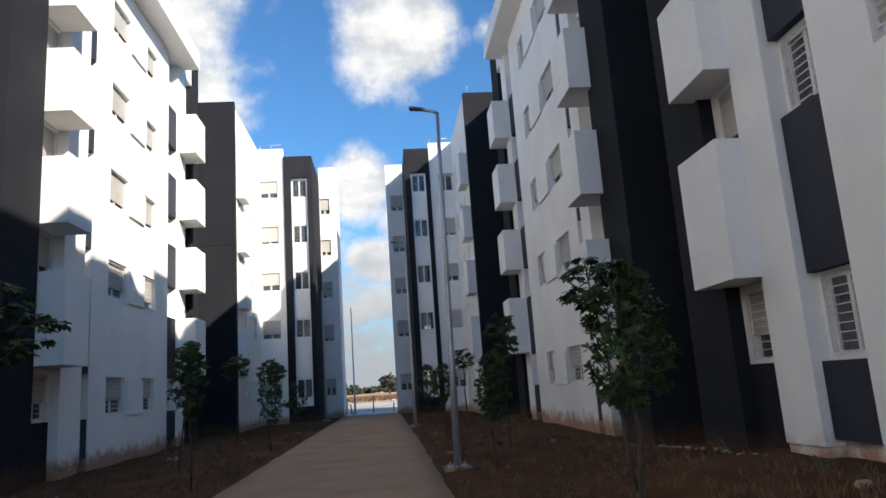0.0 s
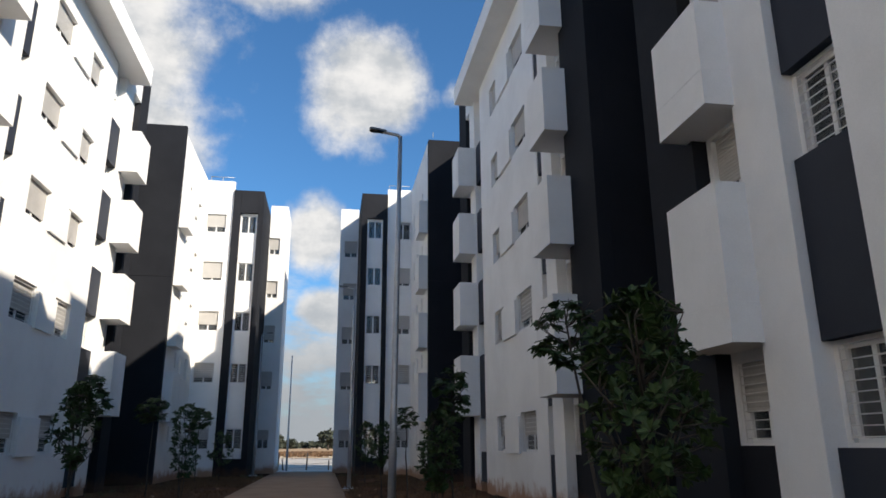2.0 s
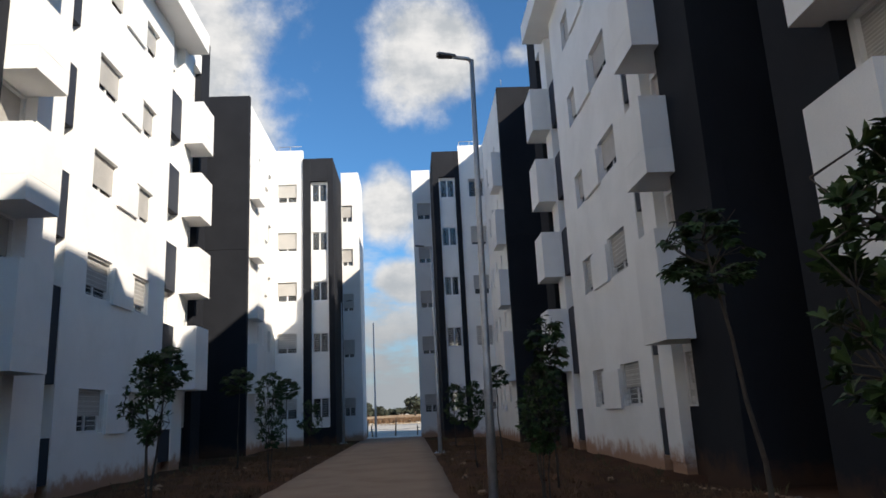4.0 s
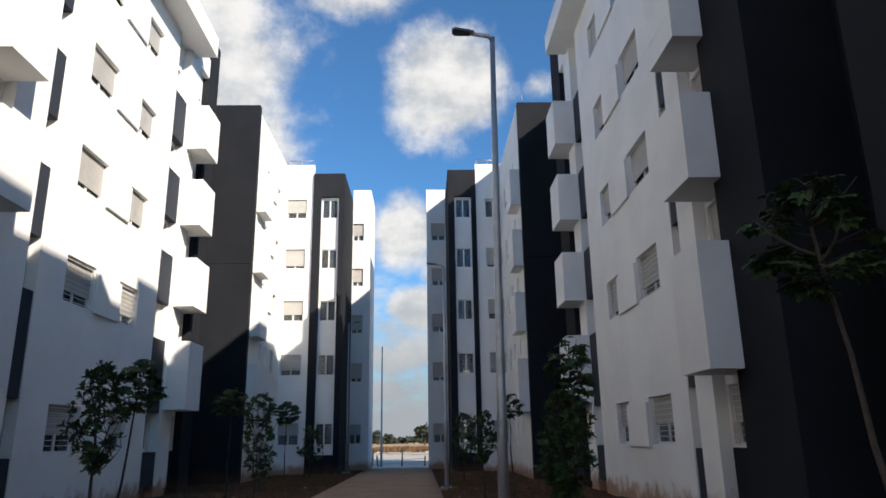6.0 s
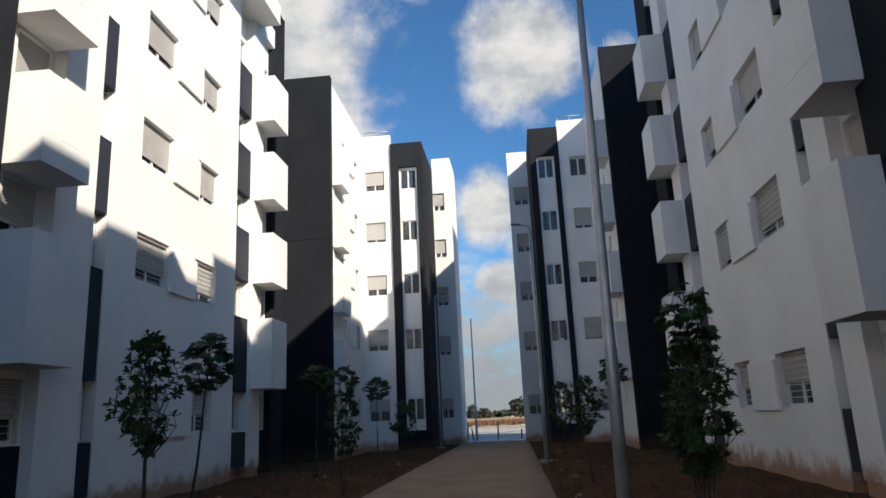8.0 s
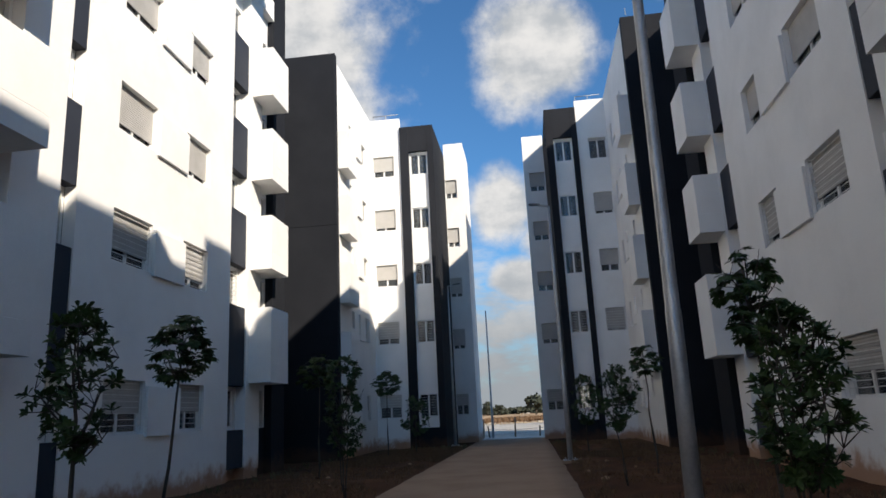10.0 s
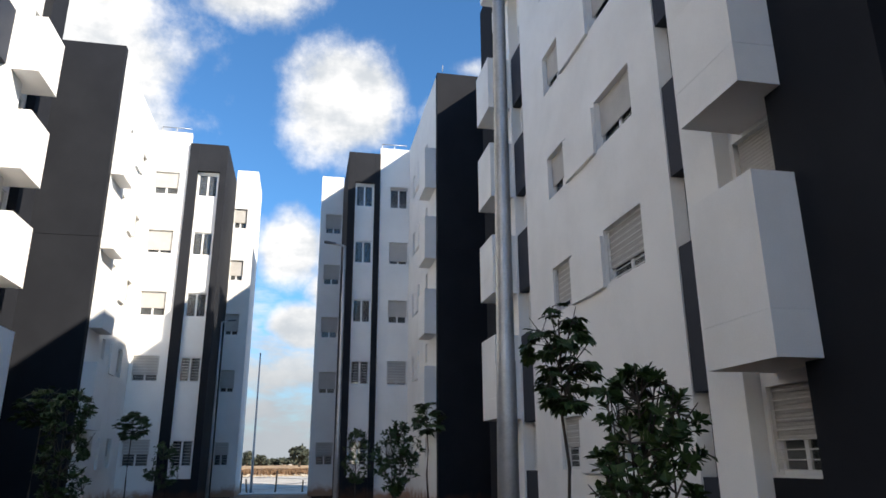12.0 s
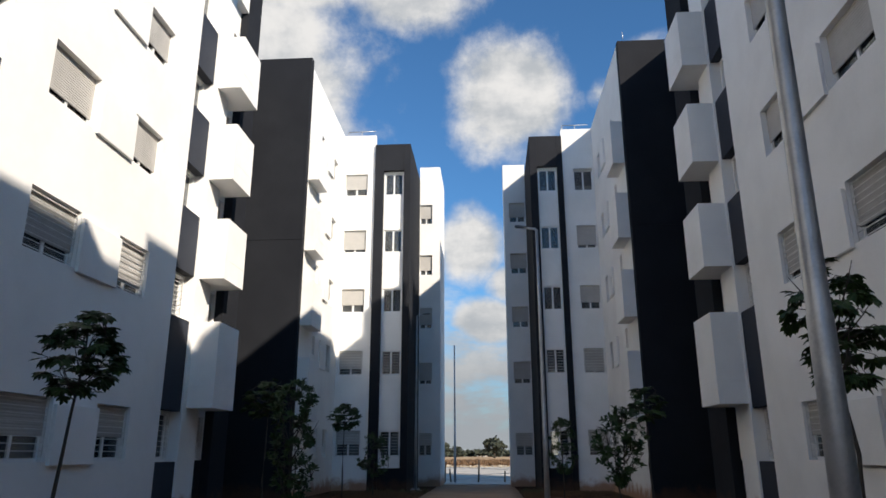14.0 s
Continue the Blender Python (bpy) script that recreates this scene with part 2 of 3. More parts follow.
def window(f, a0, a1, z0, z1, d, parent, lowered=0.55, bars=False, panes=2):
    """A sliding window in its opening, with a roller shutter part of the way down and bars where the low floors have them."""
    bm = bmesh.new()
    w = 0.05
    add_box(bm, f, a0, a0 + w, d - 0.07, d, z0, z1)
    add_box(bm, f, a1 - w, a1, d - 0.07, d, z0, z1)
    add_box(bm, f, a0 + w, a1 - w, d - 0.07, d, z1 - w, z1)
    add_box(bm, f, a0 + w, a1 - w, d - 0.07, d, z0, z0 + w)
    for k in range(1, panes):
        m = a0 + (a1 - a0) * k / panes
        add_box(bm, f, m - 0.035, m + 0.035, d - 0.06, d - 0.004, z0 + w, z1 - w)
    frame_ob = part("window", bm, ALU, parent, "white aluminium sliding window")
    box("pane", f, a0 + w, a1 - w, d - 0.045, d - 0.035, z0 + w, z1 - w, GLASS, frame_ob, label="dark window glass")
    if lowered > 0:
        low = z1 - (z1 - z0) * lowered
        count = max(2, round((z1 - low) / 0.052))
        tall = (z1 - low) / count
        line = []
        for k in range(count):
            z = z1 - k * tall
            line += [(0.027, z), (0.032, z - tall * 0.5), (0.027, z - tall * 0.88), (0.021, z - tall * 0.92)]
        line += [(0.016, low), (0.004, low), (0.004, z1)]
        bm = bmesh.new()
        ends = [[bm.verts.new(f.at(a, d + o, z)) for o, z in line] for a in (a0 + 0.004, a1 - 0.004)]
        for k in range(len(line)):
            q = (k + 1) % len(line)
            bm.faces.new((ends[0][k], ends[0][q], ends[1][q], ends[1][k]))
        bm.faces.new(ends[0]), bm.faces.new(ends[1][::-1])
        bmesh.ops.recalc_face_normals(bm, faces=bm.faces[:])
        part("roller_shutter", bm, SHUTTER, frame_ob, "beige roller shutter partly lowered")
    if bars:
        bm = bmesh.new()
        o = d + 0.085
        count = 9
        for k in range(count):
            z = z0 + 0.06 + (z1 - z0 - 0.12) * k / (count - 1)
            add_box(bm, f, a0 + 0.01, a1 - 0.01, o - 0.006, o + 0.006, z - 0.007, z + 0.007)
        for a in (a0 + 0.03, a1 - 0.03):
            add_box(bm, f, a - 0.007, a + 0.007, o + 0.004, o + 0.016, z0 + 0.03, z1 - 0.03)
        part("window_grille", bm, IRON, frame_ob, "white painted iron window bars")
    return frame_ob


def balcony(f, a0, a1, d0, d1, z0, z1, parent):
    """A boxed balcony: a closed parapet with a joint line round it, open at the top."""
    joint = z0 + 0.52
    bm = bmesh.new()
    add_box(bm, f, a0, a1, d0, d1, z0, joint - 0.006)
    top = max(bm.faces, key=lambda q: q.calc_center_median().z)
    bmesh.ops.inset_region(bm, faces=[top], thickness=0.014)
    for v in top.verts:
        v.co.z += 0.02
    base = part("balcony", bm, WHITE, parent, "white plastered balcony box with a joint line")
    bm = bmesh.new()
    add_box(bm, f, a0, a1, d0, d1, joint + 0.006, z1)
    top = max(bm.faces, key=lambda q: q.calc_center_median().z)
    bmesh.ops.inset_region(bm, faces=[top], thickness=0.12)
    for v in top.verts:
        v.co.z -= (z1 - joint) * 0.8
    part("parapet", bm, WHITE, base)
    return base


rng = random.Random(4)


def lowering(k):
    return (0.58, 0.78, 0.68, 0.72, 0.70)[k] + rng.choice((-0.04, 0.0, 0.0, 0.03, 0.13 if k else 0.02))


def building(name, label):
    return tagged(new(name), label, "apartment building", "apartment blocks", "")


def strip(f, a0, a1, b, panel=-0.02, inner=-0.26, crown=15.0):
    """A narrow recessed bay: windows one above the other between slate painted panels."""
    holes = [(a0 + 0.1, a1 - 0.1, s, t) for s, t in zip(SILLS, TOPS)]
    part("wall", wall_mesh(f, a0, a1, -0.4, crown, inner, 0.2, holes), WHITE, b, "white plastered wall")
    for k, (s, t) in enumerate(zip(SILLS, TOPS)):
        window(f, a0 + 0.1, a1 - 0.1, s, t, inner - 0.06, b, lowered=0.0, bars=k < 2)
        low = 0.32 if k == 0 else TOPS[k - 1] + 0.05
        bm = bmesh.new()
        add_box(bm, f, a0 + 0.012, a1 - 0.012, inner + 0.003, panel, low, s - 0.05, 0.008)
        part("spandrel_panel", bm, SLATE, b, "slate blue painted spandrel panel")


def main_wall(f, a0, a1, wins, b, crown=15.0):
    holes = [(w0, w1, s, t) for w0, w1 in wins for s, t in zip(SILLS, TOPS)]
    part("wall", wall_mesh(f, a0, a1, -0.4, crown, 0.0, 0.25, holes), WHITE, b, "white plastered wall with soil splashed at its foot")
    for k, (s, t) in enumerate(zip(SILLS, TOPS)):
        for w0, w1 in wins:
            window(f, w0, w1, s, t, -0.15, b, lowering(k), bars=k < 2)
        if len(wins) > 1:
            (p0, p1), (q0, q1) = wins[0], wins[1]
            box("raised_panel", f, p1 + 0.015, q0 - 0.015, 0.003, 0.075, s - 0.06, t - 0.1, WHITE, b, 0.01, "white raised panel between two windows")


def loggia(f, a0, a1, pier, boxes, b, dark_low=True, crown=15.0, front=0.68):
    """The bay with the boxed balconies: a set back wall with one window a floor, a pier beside it, the boxes in front."""
    w0, w1 = (max(a0 + 0.08, a1 - 1.0), a1 - 0.08) if pier[0] >= a1 else (a0 + 0.08, min(a1 - 0.08, a0 + 1.0))
    holes = [(w0, w1, s, t) for s, t in zip(SILLS, TOPS)]
    part("wall", wall_mesh(f, a0, a1, SILLS[0] - 0.03, crown, -0.22, 0.22, holes), WHITE, b, "white plastered wall behind the balconies")
    box("wall", f, a0, a1, -0.44, -0.216, -0.4, SILLS[0] - 0.033, DARK, b, 0.0, "charcoal painted wall below the window")
    for k, (s, t) in enumerate(zip(SILLS, TOPS)):
        window(f, w0, w1, s, t, -0.33, b, 0.62 + 0.11 * (k % 3), bars=k < 1)
    box("pier", f, pier[0], pier[1], -0.5, 0.025, 0.22, crown, WHITE, b, 0.012, "white plastered pier")
    box("plinth", f, pier[0] + 0.02, pier[1] - 0.02, -0.5, -0.01, -0.4, 0.217, WHITE, b)
    for k in range(1, 5):
        low = 2.57 if k == 1 else TOPS[k - 1] + 0.05
        balcony(f, boxes[0], boxes[1], -0.2, front, low, SILLS[k] - 0.02, b)


def cornice(f, a0, a1, b, out=0.75, z0=15.0, z1=15.75):
    box("cornice", f, a0, a1, -0.6, out, z0, z1, WHITE, b, 0.012, "white projecting roof cornice")


def dark_run(f, a0, a1, d, z1, b):
    box("wall", f, a0, a1, d - 0.3, d, -0.4, z1, DARK, b, 0.0, "charcoal painted stair wall")


def shell(f, a0, a1, deep, top, b):
    """What closes a building behind its front: roof, back and ends, and dark backing behind the windows."""
    box("roof", f, a0, a1, -deep, -0.62, top - 0.9, top - 0.7, ROOF, b)
    box("back_wall", f, a0, a1, -deep - 0.25, -deep, 0, top, WHITE, b)
    box("end_wall", f, a0, a0 + 0.22, -deep, -0.182, -0.4, top, DARK, b, label="charcoal painted end wall")
    box("end_wall", f, a1 - 0.22, a1, -deep, -0.282, -0.4, top, DARK, b, label="charcoal painted end wall")
    # made-up interior, coloured dark so the windows look into shade
    box("dark_backing", f, a0 + 0.3, a1 - 0.3, -2.6, -2.45, 0, top - 1, ROOM_SHADE, b)
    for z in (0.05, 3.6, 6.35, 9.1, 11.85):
        box("floor_slab", f, a0 + 0.24, a1 - 0.24, -2.4, -0.62, z - 0.15, z, ROOM_SHADE, b)


RIGHT = Face((5.52, 0, 0), (0, 1, 0), (-1, 0, 0))
LEFT = Face((-7.87, 0, 0), (0, 1, 0), (1, 0, 0))


def middle_block(f, s, name, label):
    """s: where along the path its parts lie."""
    b = building(name, label)
    w = s["wall"]
    main_wall(f, w[0], w[1], s["wins"], b)
    strip(f, s["pier_a"][1], w[0], b, s.get("panel", -0.02))
    strip(f, w[1], s["pier_b"][0], b, s.get("panel", -0.02))
    loggia(f, s["log_a"][0], s["log_a"][1], s["pier_a"], s["box_a"], b, front=s["front"])
    loggia(f, s["log_b"][0], s["log_b"][1], s["pier_b"], s["box_b"], b, front=s["front"])
    cornice(f, s["pier_a"][0] + 0.5, s["pier_b"][1] - 0.5, b)
    box("parapet", f, s["log_a"][0], s["pier_a"][0] + 0.49, -0.3, 0.015, 15.0, 15.75, WHITE, b)
    box("parapet", f, s["pier_b"][1] - 0.49, s["log_b"][1], -0.3, 0.015, 15.0, 15.75, WHITE, b)
    # dark stair walls on both ends, and the stair tower
    dark_run(f, s["dark_a"], s["log_a"][0], 0.12, 15.75, b)
    dark_run(f, s["log_b"][1], s["dark_b"], 0.02, 16.8, b)
    shell(f, s["dark_a"], s["dark_b"], 11.0, 15.75, b)
    return b


def stair_tower(f, a0, a1, inner, top, name, label):
    b = building(name, label)
    box("wall", f, a0, a1, inner - 4.0, inner, -0.1, top, DARK, b, 0.01, "charcoal painted stair tower")
    return b


right_mid = middle_block(RIGHT, dict(wall=(18.88, 26.0), wins=((19.9, 21.45), (23.1, 24.3)), pier_a=(17.6, 18.42), pier_b=(26.95, 27.9), log_a=(16.3, 17.6), log_b=(27.9, 28.7),
                                     box_a=(16.0, 17.3), box_b=(27.0, 28.38), dark_a=14.6, dark_b=30.2, front=0.68),
                         "apartment_block", "five storey white block with charcoal stair walls beside the path")
left_mid = middle_block(LEFT, dict(wall=(19.4, 26.0), wins=((20.54, 22.0), (23.38, 24.65)), pier_a=(17.7, 18.9), pier_b=(27.1, 28.1), log_a=(16.2, 17.7), log_b=(28.1, 29.1),
                                   box_a=(16.35, 17.65), box_b=(27.3, 28.7), dark_a=14.6, dark_b=30.2, front=0.68),
                        "apartment_block", "five storey white block in sun with balcony boxes")
right_near = middle_block(RIGHT, dict(wall=(0.6, 7.82), wins=((2.2, 3.4), (5.2, 6.78)), pier_a=(-1.1, -0.3), pier_b=(8.88, 9.78), log_a=(-2.0, -1.1), log_b=(9.78, 10.9),
                                      box_a=(-2.5, -0.9), box_b=(9.7, 11.05), dark_a=-4.0, dark_b=12.4, front=0.46, panel=-0.11),
                          "apartment_block", "five storey white block with barred windows at the path")
right_near.location.z = 0.2
left_near = middle_block(LEFT, dict(wall=(0.6, 7.6), wins=((2.2, 3.4), (5.0, 6.5)), pier_a=(-1.1, -0.3), pier_b=(8.6, 9.4), log_a=(-2.0, -1.1), log_b=(9.4, 10.4),
                                    box_a=(-2.5, -0.9), box_b=(9.0, 10.4), dark_a=-4.0, dark_b=12.4, front=0.68),
                         "apartment_block", "five storey white block with charcoal end bay")
for f, a0, a1 in ((RIGHT, 12.42, 14.58), (LEFT, 12.42, 14.58), (RIGHT, 30.22, 33.1), (LEFT, 30.22, 33.88)):
    stair_tower(f, a0, a1, -1.4, 16.2, "stair_tower", "charcoal painted stair tower between two blocks")

# unseen blocks added behind the start, to cut sun and bounce from there
for f in (RIGHT, LEFT):
    b = building("apartment_block", "unseen plain white block added behind the start of the path")
    box("wall", f, -26.0, -4.02, -11.0, 0.0, 0, 15.7, WHITE, b, 0.02)


# ---- the far blocks, which close in on the path ----
def far_block(side):
    right = side > 0
    front_x = 4.5 if right else -7.06
    y0 = 33.14 if right else 33.9
    tower_top, bay_top, deep = (16.04, 15.64, 1.0) if right else (16.32, 15.46, 3.0)
    y1, y2 = 40.3, 44.7
    b = building("apartment_block", "white corner block with charcoal bay closing the end of the court")
    f = Face((front_x, 0, 0), (0, 1, 0), (-side, 0, 0))
    g = Face((0, 0, 0), (0, -0.0, 0), (0, -1, 0))
    g.a = Vector((1, 0, 0))
    depth_out = 8.0
    # charcoal side wall that faces the court
    box("wall", g, *((front_x, front_x + depth_out) if right else (front_x - depth_out, front_x)), -y0 - 0.3, -y0, -0.4, 8.9, DARK, b, 0.0, "charcoal painted side wall")
    box("wall", g, *((front_x, front_x + depth_out) if right else (front_x - depth_out, front_x)), -y0 - 0.3, -y0, 8.914, tower_top, DARK, b, 0.0, "charcoal painted side wall above the joint")
    # long wall with slots, windows and balconies
    slots = [(y0 + 2.15, y0 + 2.55, s + 0.35, t) for s, t in zip(SILLS, TOPS)]
    wins = [(y1 - 2.3, y1 - 1.2, s, t) for s, t in zip(SILLS, TOPS)]
    part("wall", wall_mesh(f, y0 + 0.302, y1 - 0.002, 0, 16.0, -0.003, 0.25, slots + wins), WHITE, b, "white plastered wall")
    for k, (s, t) in enumerate(zip(SILLS, TOPS)):
        window(f, y0 + 2.15, y0 + 2.55, s + 0.35, t, -0.15, b, 0.0, panes=1)
        window(f, y1 - 2.3, y1 - 1.2, s, t, -0.15, b, lowering(k), bars=k < 2)
        box("raised_panel", f, y1 - 3.2, y1 - 2.32, 0.0, 0.09, s - 0.06, t - 0.02, WHITE, b, 0.01)
        if k:
            low = 2.57 if k == 1 else TOPS[k - 1] + 0.05
            balcony(f, y0 + 0.3, y0 + 1.7, 0.0, 0.42, low, SILLS[k] - 0.02, b)
    # wall across, facing the court
    if right:
        wall_x, win, bay, bwin, end, ewin = (3.1, 4.498), (3.58, 4.44), (1.6, 3.098), (1.99, 2.79), (0.47, 1.6), (0.74, 1.56)
    else:
        wall_x, win, bay, bwin, end, ewin = (-7.058, -5.57), (-6.95, -5.91), (-5.568, -3.91), (-5.10, -4.26), (-3.91, -2.85), (-3.9, -3.26)
    across = Face((0, y1, 0), (1, 0, 0), (0, -1, 0))
    holes = [(win[0], win[1], s, t) for s, t in zip(SILLS, TOPS)]
    part("wall", wall_mesh(across, *wall_x, 0, 16.0, 0.0, 0.25, holes), WHITE, b, "white plastered wall")
    back = Face((0, y2, 0), (1, 0, 0), (0, -1, 0))
    holes = [(ewin[0], ewin[1], s, t) for s, t in zip(SILLS, TOPS)]
    part("wall", wall_mesh(back, *end, 0, 16.15, 0.0, 0.25, holes), WHITE, b, "white plastered wall")
    for k, (s, t) in enumerate(zip(SILLS, TOPS)):
        window(across, win[0], win[1], s, t, -0.12, b, 0.14 if right and k == 4 else lowering(k), bars=k < 2)
        window(back, ewin[0], ewin[1], s, t, -0.12, b, lowering(k), bars=k < 1)
    # charcoal bay with a white window column set into it
    edge = 0.34
    box("bay_jamb", across, bay[0], bwin[0] - 0.05, -4.4, 0.12, -0.1, bay_top, DARK, b, 0.01, "charcoal painted bay jamb")
    box("bay_jamb", across, bwin[1] + 0.05, bay[1], -4.4, 0.12, -0.1, bay_top, DARK, b, 0.01, "charcoal painted bay jamb")
    box("bay_head", across, bwin[0] - 0.048, bwin[1] + 0.048, -0.5, 0.118, TOPS[4] + 0.1, bay_top - 0.002, DARK, b)
    box("bay_foot", across, bwin[0] - 0.048, bwin[1] + 0.048, -0.5, 0.0, -0.1, 0.9, DARK, b)
    column = wall_mesh(across, bwin[0] - 0.048, bwin[1] + 0.048, 0.902, TOPS[4] + 0.098, -0.05, 0.2, [(bwin[0], bwin[1], s, t) for s, t in zip(SILLS, TOPS)])
    part("wall", column, WHITE, b, "white window column in the charcoal bay")
    for k, (s, t) in enumerate(zip(SILLS, TOPS)):
        window(across, bwin[0], bwin[1], s, t, -0.10, b, 0.0, bars=k < 2)
    # gable beside the way out, roof and what closes it behind
    gx = end[0] if right else end[1]
    gable = Face((gx, 0, 0), (0, 1, 0), (-side, 0, 0))
    box("end_wall", gable, y2 + 0.252, y2 + deep, -0.25, 0.0, 0, 16.15, WHITE, b)
    lo, hi = (gx, 16.0) if right else (-19.0, gx)
    box("back_wall", back, lo, hi, -deep - 0.25, -deep, 0, 16.0, WHITE, b)
    far_x = (15.75, 16.0) if right else (-19.0, -18.75)
    box("end_wall", back, *far_x, -deep, y2 - y0, 0, 16.0, WHITE, b)
    box("roof", back, *((gx + 0.26, 15.7) if right else (-18.7, gx - 0.26)), 0.1 - deep, -0.26, 15.2, 15.4, ROOF, b)
    box("roof", back, *((4.8, 15.7) if right else (-18.7, -7.42)), -0.25, y2 - y0 - 0.32, 15.2, 15.4, ROOF, b)
    box("roof", back, *((1.62, 4.74) if right else (-7.34, -3.93)), -0.25, 4.1, 15.2, 15.4, ROOF, b)
    # added dark backing, room shade for the end windows
    box("dark_backing", back, *((gx + 1.9, gx + 2.0) if right else (gx - 2.0, gx - 1.9)), -deep + 0.1, -0.3, 0, 15.1, ROOM_SHADE, b)
    # thin handrail on the roof
    bm = bmesh.new()
    mid = sum(wall_x) / 2
    for p, q in (((wall_x[0] + 0.1, y1 + 0.3, 16.0), (wall_x[0] + 0.1, y1 + 0.3, 16.35)), ((mid, y1 + 0.3, 16.0), (mid, y1 + 0.3, 16.35)),
                 ((wall_x[0] + 0.1, y1 + 0.3, 16.35), (wall_x[1] - 0.1, y1 + 0.3, 16.35))):
        add_tube(bm, (p, q), (0.02, 0.02), 6)
    part("handrail", bm, ZINC, b, "thin steel roof handrail")
    bm = bmesh.new()
    rod = front_x + side * 0.25
    add_tube(bm, ((rod, y0 + 0.15, 16.2), (rod, y0 + 0.15, 16.5)), (0.015, 0.012), 6)
    part("rod", bm, ZINC, b)
    return b


far_block(1)
far_block(-1)


# ---- ground ----
def lift(x, y):
    """How far the earth rises towards the near right hand wall."""
    a, b = min(1, max(0, (x - 2.2) / 2.6)), min(1, max(0, (y - 10.0) / 6.0))
    return 0.30 * a * a * (3 - 2 * a) * (1 - b * b * (3 - 2 * b))


def ground_sheet():
    bm = bmesh.new()
    xs = [-4000, -600, -120, -40] + [-20 + 0.8 * i for i in range(51)] + [40, 120, 600, 4000]
    ys = [-4000, -600, -60] + [-10 + 0.8 * i for i in range(80)] + [70, 90, 150, 600, 4000]
    grid = []
    for y in ys:
        row = []
        for x in xs:
            on_path = -3.4 < x < 1.2
            near = -20 < x < 20 and -8 < y < 46
            z = -0.06
            if near and not on_path:
                z = 0.05 * noise.noise(Vector((x * 0.6, y * 0.6, 0))) + 0.05 * noise.noise(Vector((x * 2.1, y * 2.1, 3))) - 0.01 + lift(x, y)
            row.append(bm.verts.new((x, y, z)))
        grid.append(row)
    for r0, r1 in zip(grid, grid[1:]):
        for i in range(len(r0) - 1):
            q = bm.faces.new((r0[i], r0[i + 1], r1[i + 1], r1[i]))
            q.smooth = True
    return bm


ground = part("ground", ground_sheet(), EARTH)
tagged(ground, "bare reddish brown earth with dry weeds", "ground", "", "structure")
WORLD = Face((0, 0, 0), (1, 0, 0), (0, 1, 0))


def pavement_slab():
    """The concrete path: one long cast strip with ragged edges."""
    bm = bmesh.new()
    rows = []
    for i in range(138):
        y = -8 + i * 0.4
        l = -2.98 + 0.05 * noise.noise(Vector((0, y * 0.9, 0)))
        r = 0.81 - max(0, y - 20) * 0.008 + 0.05 * noise.noise(Vector((5, y * 0.9, 0)))
        row = []
        for k in range(9):
            x = l + (r - l) * k / 8
            row.append(bm.verts.new((x, y, 0.003 * noise.noise(Vector((x * 0.8, y * 0.8, 7))))))
        low = (bm.verts.new((l - 0.03, y, -0.12)), bm.verts.new((r + 0.03, y, -0.12)))
        rows.append([low[0], *row, low[1]])
    for a, b in zip(rows, rows[1:]):
        for k in range(len(a) - 1):
            q = bm.faces.new((a[k], a[k + 1], b[k + 1], b[k]))
            q.smooth = 0 < k < len(a) - 2
    return bm


path_ob = tagged(part("pavement", pavement_slab(), CONCRETE), "dusty concrete footpath stained with red soil", "path", "", "structure")
tagged(box("pavement", WORLD, -30, 30, 46.9, 49.0, -0.3, 0.03, PALE), "pale concrete pavement beyond the blocks", "pavement", "", "structure")
tagged(box("road", WORLD, -300, 300, 49.1, 96, -0.3, -0.02, ASPHALT), "pale dusty asphalt road beyond the blocks", "road", "", "structure")
tagged(box("ground", WORLD, -900, 900, 96.1, 900, -0.3, 0.04, FIELD), "dry golden field beyond the road", "field", "", "structure")


